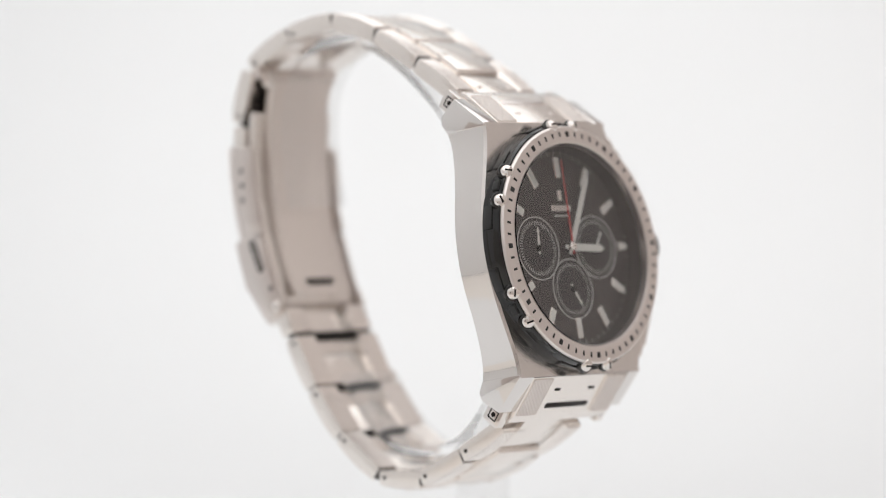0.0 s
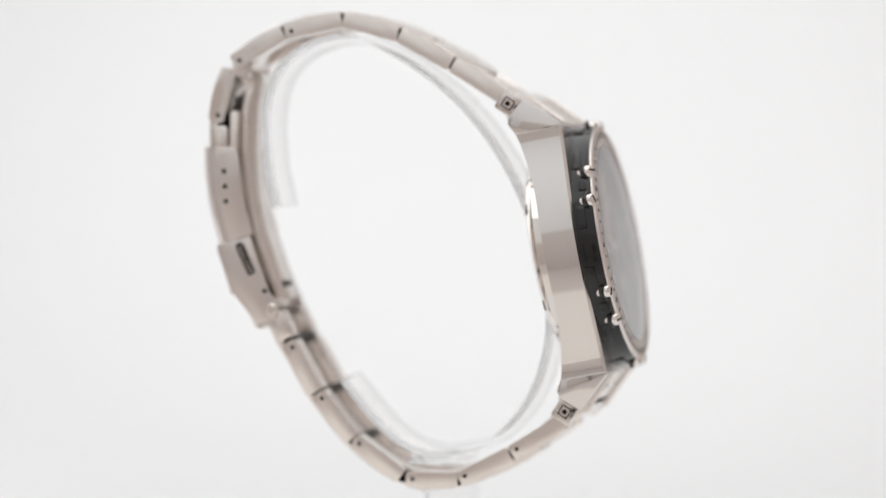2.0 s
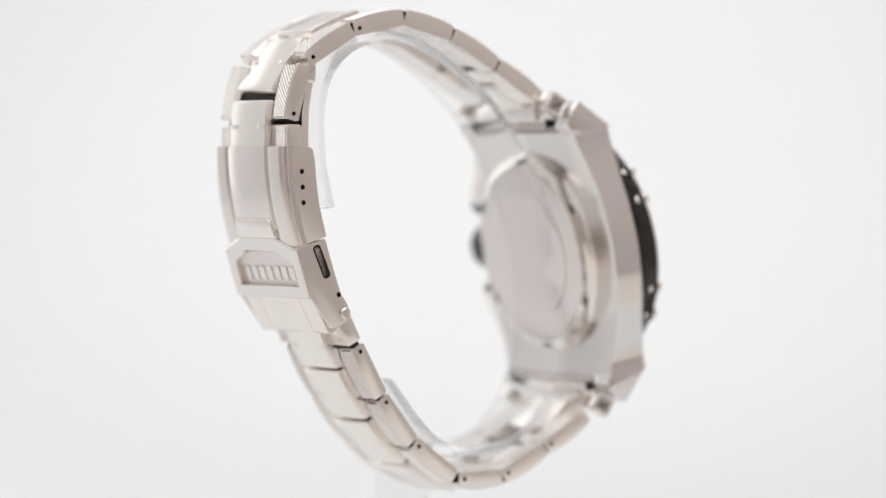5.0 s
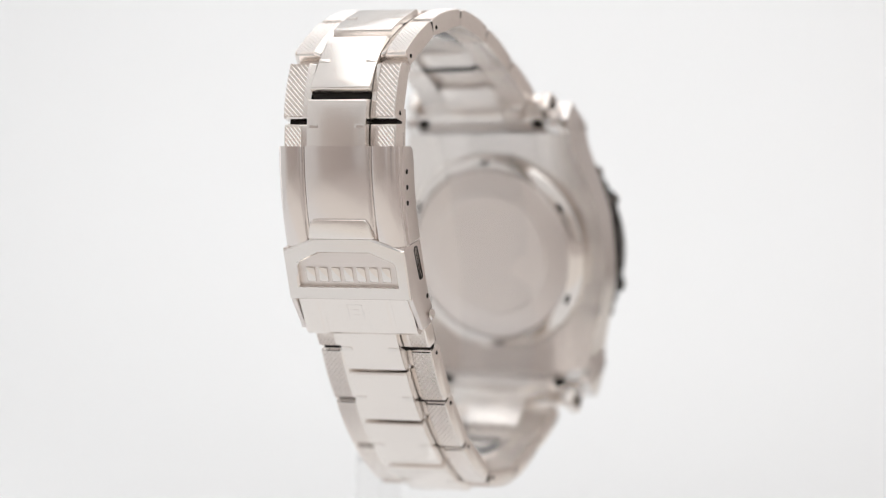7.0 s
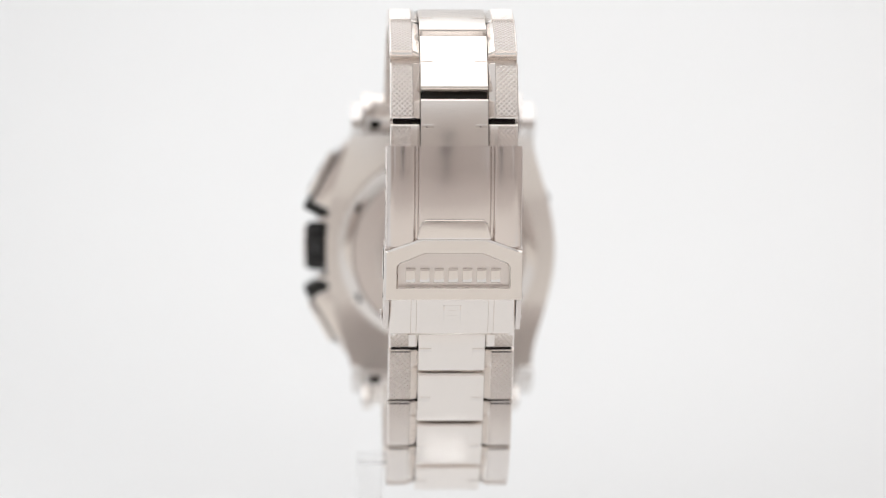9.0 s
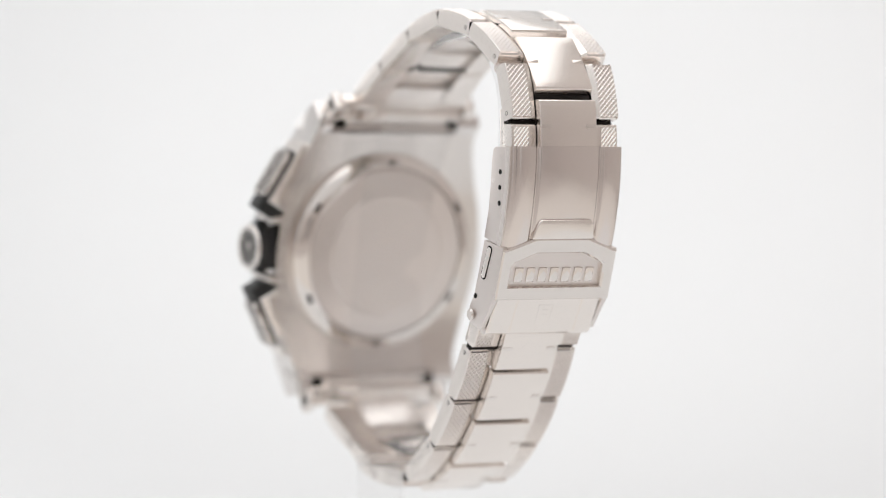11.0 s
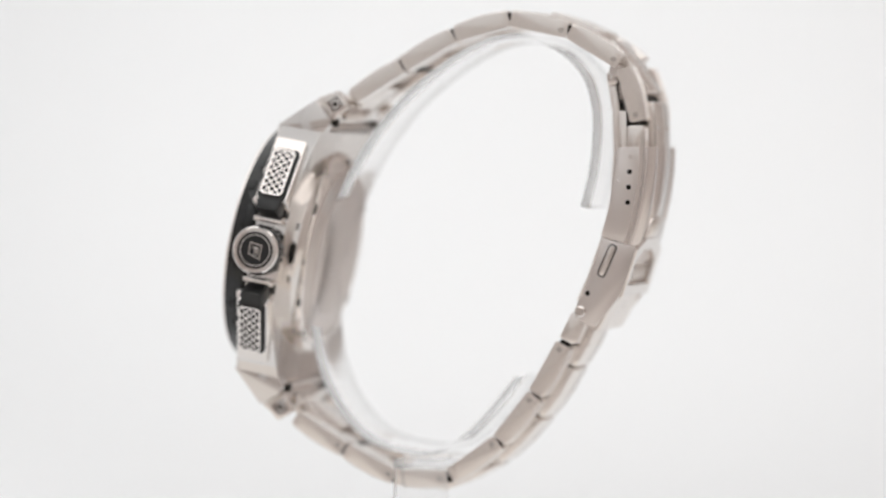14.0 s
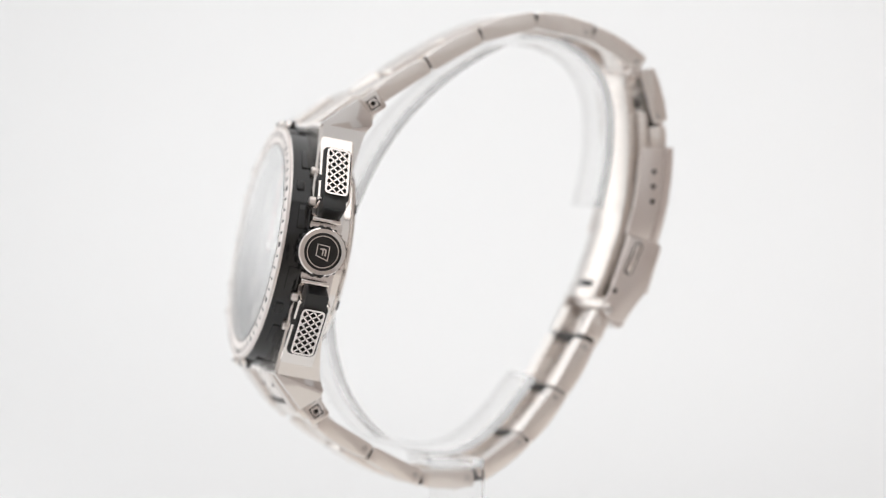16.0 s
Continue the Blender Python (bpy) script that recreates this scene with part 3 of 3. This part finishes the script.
def build_clasp():
    turn = pose(0, 0, 0, 0, 0, 1.0)
    M = Matrix.Translation((X0, 35.2, 0)) @ turn @ Matrix.Translation((0, -34.5, 0)) @ Matrix.Diagonal((0.98, 1, 1, 1))

    def sheet(stations, outline):
        """Side outlines along x, each with its outer edge sunk by some depth."""
        bm = bmesh.new()
        loft(bm, [[(x, y - (d if outer else 0), z) for y, z, outer in outline] for x, d in stations])
        return bm

    arc = [(37.75 - 0.0105 * (4.0 - z) ** 2, z) for z in [4.0 - 0.5 * i for i in range(34)]]
    inner = [(35.4 - 0.0105 * (4.0 - z) ** 2, z) for z in [4.0 - 0.5 * i for i in range(34)]]
    half = [(5.6, 0), (5.78, 0.08), (5.9, 0.5), (6.2, 0.58), (6.5, 0.5), (6.62, 0.08), (6.9, 0.0), (9.3, 0.0), (10.0, 0.2), (10.5, 0.5), (10.85, 0.9), (11.08, 1.35), (11.15, 1.7)]
    st = [(-x, d) for x, d in reversed(half)] + half
    cover = part("clasp_cover", sheet(st, [(y, z, True) for y, z in arc] + [(y, z, False) for y, z in reversed(inner)]), clasp_steel, watch, "brushed steel folding clasp cover", at=M, smooth=75)
    for s in (-1, 1):
        out = [(36.6 - 0.0105 * (4.0 - z) ** 2, z) for z in (4.0, 1.0, -2.0, -5.0, -8.0, -12.2)] + [(29.0, -10.6), (30.3, -6.0), (30.9, -2.0), (31.3, 2.0), (31.7, 3.6), (32.4, 4.0)]
        xa, xb = sorted((s * 10.1, s * 11.1))
        wall = part("clasp_side", prism(out, xa, xb, 0.12), satin, cover)
        for k in range(4):
            y, z = 33.95 - 0.16 * k, 2.45 - 2.52 * k
            part("adjust_hole", disc(0.42, -0.02, 0.05, 20, 0.01), dark_steel if k else satin, wall, at=pose(s * 11.1, y, z, 0, 90, 0))
    # step that the flap closes over
    tongue = [(-5.6, -8.6), (-4.9, -7.7), (4.9, -7.7), (5.6, -8.6), (6.2, -11.0), (-6.2, -11.0)]
    bm = bmesh.new()
    loft(bm, [[(x, y0 - 0.0105 * (4.0 - z) ** 2, z) for x, z in tongue] for y0 in (36.9, 38.25)])
    bmesh.ops.recalc_face_normals(bm, faces=bm.faces)
    soften(bm, 0.4, segments=3)
    part("clasp_tongue", bm, steel_across, cover)
    # safety flap: a frame with a sunken window
    F = M @ pose(0, 32.85, -16.6, 90, 0, 0) @ pose(0, 0, 0, 0, 180, 0) @ pose(0, 0, 0, 18.0, 0, 0)
    outer = [(-11.25, 4.3), (-10.6, 4.45), (-5.2, 6.4), (5.2, 6.4), (10.6, 4.45), (11.25, 4.3), (11.25, -4.1), (-11.25, -4.1)]
    window = [(-9.1, 1.6), (-8.6, 2.2), (-4.6, 3.8), (4.6, 3.8), (8.6, 2.2), (9.1, 1.6), (9.1, -1.9), (-9.1, -1.9)]
    bm = bmesh.new()
    rings = [[(x, y, z) for x, y in o] for o, z in ((window, -0.6), (outer, -0.6), (outer, 0.8), ([(x * 0.98, y * 0.95) for x, y in outer], 1.05), ([(x * 1.03, y * 1.07) for x, y in window], 1.05), (window, 0.75))]
    rings.append(rings[0])
    loft(bm, rings, cap=False)
    bmesh.ops.remove_doubles(bm, verts=bm.verts, dist=1e-4)
    flap = part("clasp_flap", bm, polished, watch, "polished safety flap with sunken name window", at=F)
    part("window_floor", slab([(x * 1.02, y * 1.02) for x, y in window], -0.5, 0.08, 0), satin, flap)
    for i in range(7):
        x = -7.0 + 2.33 * i
        part("name_bar", box(x - 0.8, x + 0.8, -1.3, 1.2, 0.0, 0.28, 0.1), polished, flap)
    for s in (-1, 1):
        out = [(34.9, -12.4), (33.9, -16.0), (32.3, -20.4), (29.9, -23.4), (28.2, -25.6), (27.2, -25.4), (25.3, -24.6), (24.6, -23.0), (25.2, -21.5), (26.3, -20.0), (27.6, -16.5), (29.4, -11.0)]
        xa, xb = sorted((s * 10.45, s * 11.32))
        wall = part("flap_side", prism(out, xa, xb, 0.12), satin, flap, at=F.inverted() @ M)
        slot = pose(s * 11.32, 30.1, -14.7, 0, 90, 0) @ pose(0, 0, 0, 0, 0, -24)
        part("spring_slot", slab(rounded(2.9, 0.75, 0.6), -0.02, 0.04, 0.0), dark_steel, wall, at=slot)
        part("spring_bar", slab(rounded(2.7, 0.55, 0.5), -0.02, 0.2, 0.1), polished, wall, at=slot)
        part("spring_pin", disc(0.42, -0.02, 0.06, 20, 0.01), dark_steel, wall, at=pose(s * 11.32, 26.8, -20.1, 0, 90, 0))
        part("hinge_pin", disc(0.95, -0.05, 0.45, 24, 0.25), polished, wall, at=pose(s * 11.32, 25.6, -23.15, 0, 90 * s, 0))
    # lower cover, and the folded blades inside
    low = [(32.3, -19.5), (30.7, -22.3), (28.6, -26.2), (27.9, -26.5), (26.0, -25.2), (27.4, -22.4), (29.0, -19.5)]
    st = [(-10.35, 0.35), (-10.1, 0.0), (-6.9, 0), (-6.75, 0.2), (-6.0, 0.2), (-5.85, 0.0), (5.85, 0), (6.0, 0.2), (6.75, 0.2), (6.9, 0), (10.1, 0), (10.35, 0.35)]
    lc = part("clasp_lower_cover", sheet(st, [(y, z, i < 4) for i, (y, z) in enumerate(low)]), steel_across, watch, at=M)
    E = M @ pose(0, 30.25, -23.1, 0, 0, 0) @ Matrix(((-1, 0, 0, 0), (0, 0.484, 0.876, 0), (0, 0.876, -0.484, 0), (0, 0, 0, 1)))
    for x0, x1, y0, y1 in ((-1.5, -1.3, -1.9, 1.7), (1.2, 1.4, -2.4, 1.7), (-1.5, 1.4, 1.55, 1.75), (-0.6, 0.6, 0.6, 0.8), (-0.6, 0.6, -0.3, -0.1), (-1.5, 1.4, -2.1, -1.9)):
        part("emblem_bar", box(x0, x1, y0, y1, -0.3, 0.03, 0.01), polished, lc, at=M.inverted() @ E)
    blade = [(29.3, 15.2), (30.2, 10.0), (30.4, 3.0), (29.9, -4.0), (28.7, -10.0), (26.0, -17.5), (24.2, -21.5)]
    outb = [(y + 1.3, z + 0.2) for y, z in blade]
    fold = part("clasp_blade", prism(blade + outb[::-1], -7.6, 7.6, 0.15), steel, watch, "brushed folding blade inside the clasp", at=M)
    part("slot", prism([(25.5, -18.55), (25.0, -19.65), (25.3, -19.75), (25.8, -18.65)], -3.6, 3.6, 0.03), dark_steel, fold)
    part("clasp_inner_blade", prism([(31.7, 10.0), (31.9, 3.0), (31.4, -4.0), (30.2, -10.0), (27.5, -17.5), (25.5, -23.0), (26.8, -23.3), (28.8, -17.8), (31.5, -10.2), (32.7, -4), (33.2, 3), (33.0, 10)], -9.9, 9.9, 0.15), steel, watch, at=M)
    part("blade_hinge", prism([(29.6, 14.2), (31.2, 14.4), (31.6, 16.0), (30.4, 16.9), (29.3, 16.2)], -8.5, 8.5, 0.3), polished, watch, at=M)


# ---------------------------------------------------------------- the clear stand


def build_stand():
    stand = tagged(new("watch_stand"), "clear acrylic watch stand, an open ring on a square post", "stand")
    path = [(26.2, -6.0), (27.6, 0.0), (28.2, 6.0), (28.0, 11.0), (26.4, 16.0), (22.6, 20.0), (17.0, 22.1), (11.0, 21.9), (5.0, 19.3), (-1.5, 14.8), (-7.5, 9.0), (-12.8, 1.5),
            (-16.6, -6.5), (-19.2, -15.0), (-20.4, -24.0), (-19.4, -32.0), (-16.4, -39.0), (-11.2, -44.6), (-5.5, -46.6), (0.0, -47.0), (5.0, -45.3), (9.8, -41.0), (14.8, -34.8)]
    # rounded out between the plan's corners
    fine = []
    n = len(path)
    for i in range(n - 1):
        p0, p1, p2, p3 = (Vector(path[max(0, min(n - 1, i + k))]) for k in (-1, 0, 1, 2))
        for j in range(4):
            t = j / 4.0
            fine.append(0.5 * ((2 * p1) + (p2 - p0) * t + (2 * p0 - 5 * p1 + 4 * p2 - p3) * t * t + (3 * p1 - p0 - 3 * p2 + p3) * t ** 3))
    fine.append(Vector(path[-1]))
    rings = []
    for i, p in enumerate(fine):
        d = (fine[min(i + 1, len(fine) - 1)] - fine[max(i - 1, 0)]).normalized()
        nrm = Vector((-d.y, d.x))
        rings.append([(x, *(p + nrm * h)) for x, h in ((-6.8, -0.55), (-6.55, -0.75), (6.55, -0.75), (6.8, -0.55), (6.8, 0.55), (6.55, 0.75), (-6.55, 0.75), (-6.8, 0.55))])
    bm = bmesh.new()
    loft(bm, rings)
    part("ring", bm, acrylic, stand, "clear acrylic open ring", at=Matrix.Translation((X0, 0, 0)), smooth=40)
    part("arm", box(-6.0, 13.2, -4.5, 4.0, -49.3, -47.85, 0.3), acrylic, stand)
    part("post", box(8.9, 13.3, -4.5, 4.0, -166.0, -49.35, 0.4), acrylic, stand)
    part("foot", box(-25.0, 25.0, -25.0, 25.0, -170.0, -166.05, 0.5), acrylic, stand)
    for ob in stand.children:
        ob.visible_shadow = False
    return stand


build_tent()
build_camera_rig()
build_case()
build_bezel()
build_dial()
build_crown()
build_pushers()
build_end_links()
build_bracelet()
build_hinges()
build_clasp()
stand = build_stand()


def motions():
    rows = [(t, pose(0, 0, 0, 0, 0, a)) for t, a in TURN]
    walk(watch, rows)
    walk(stand, rows)


motions()
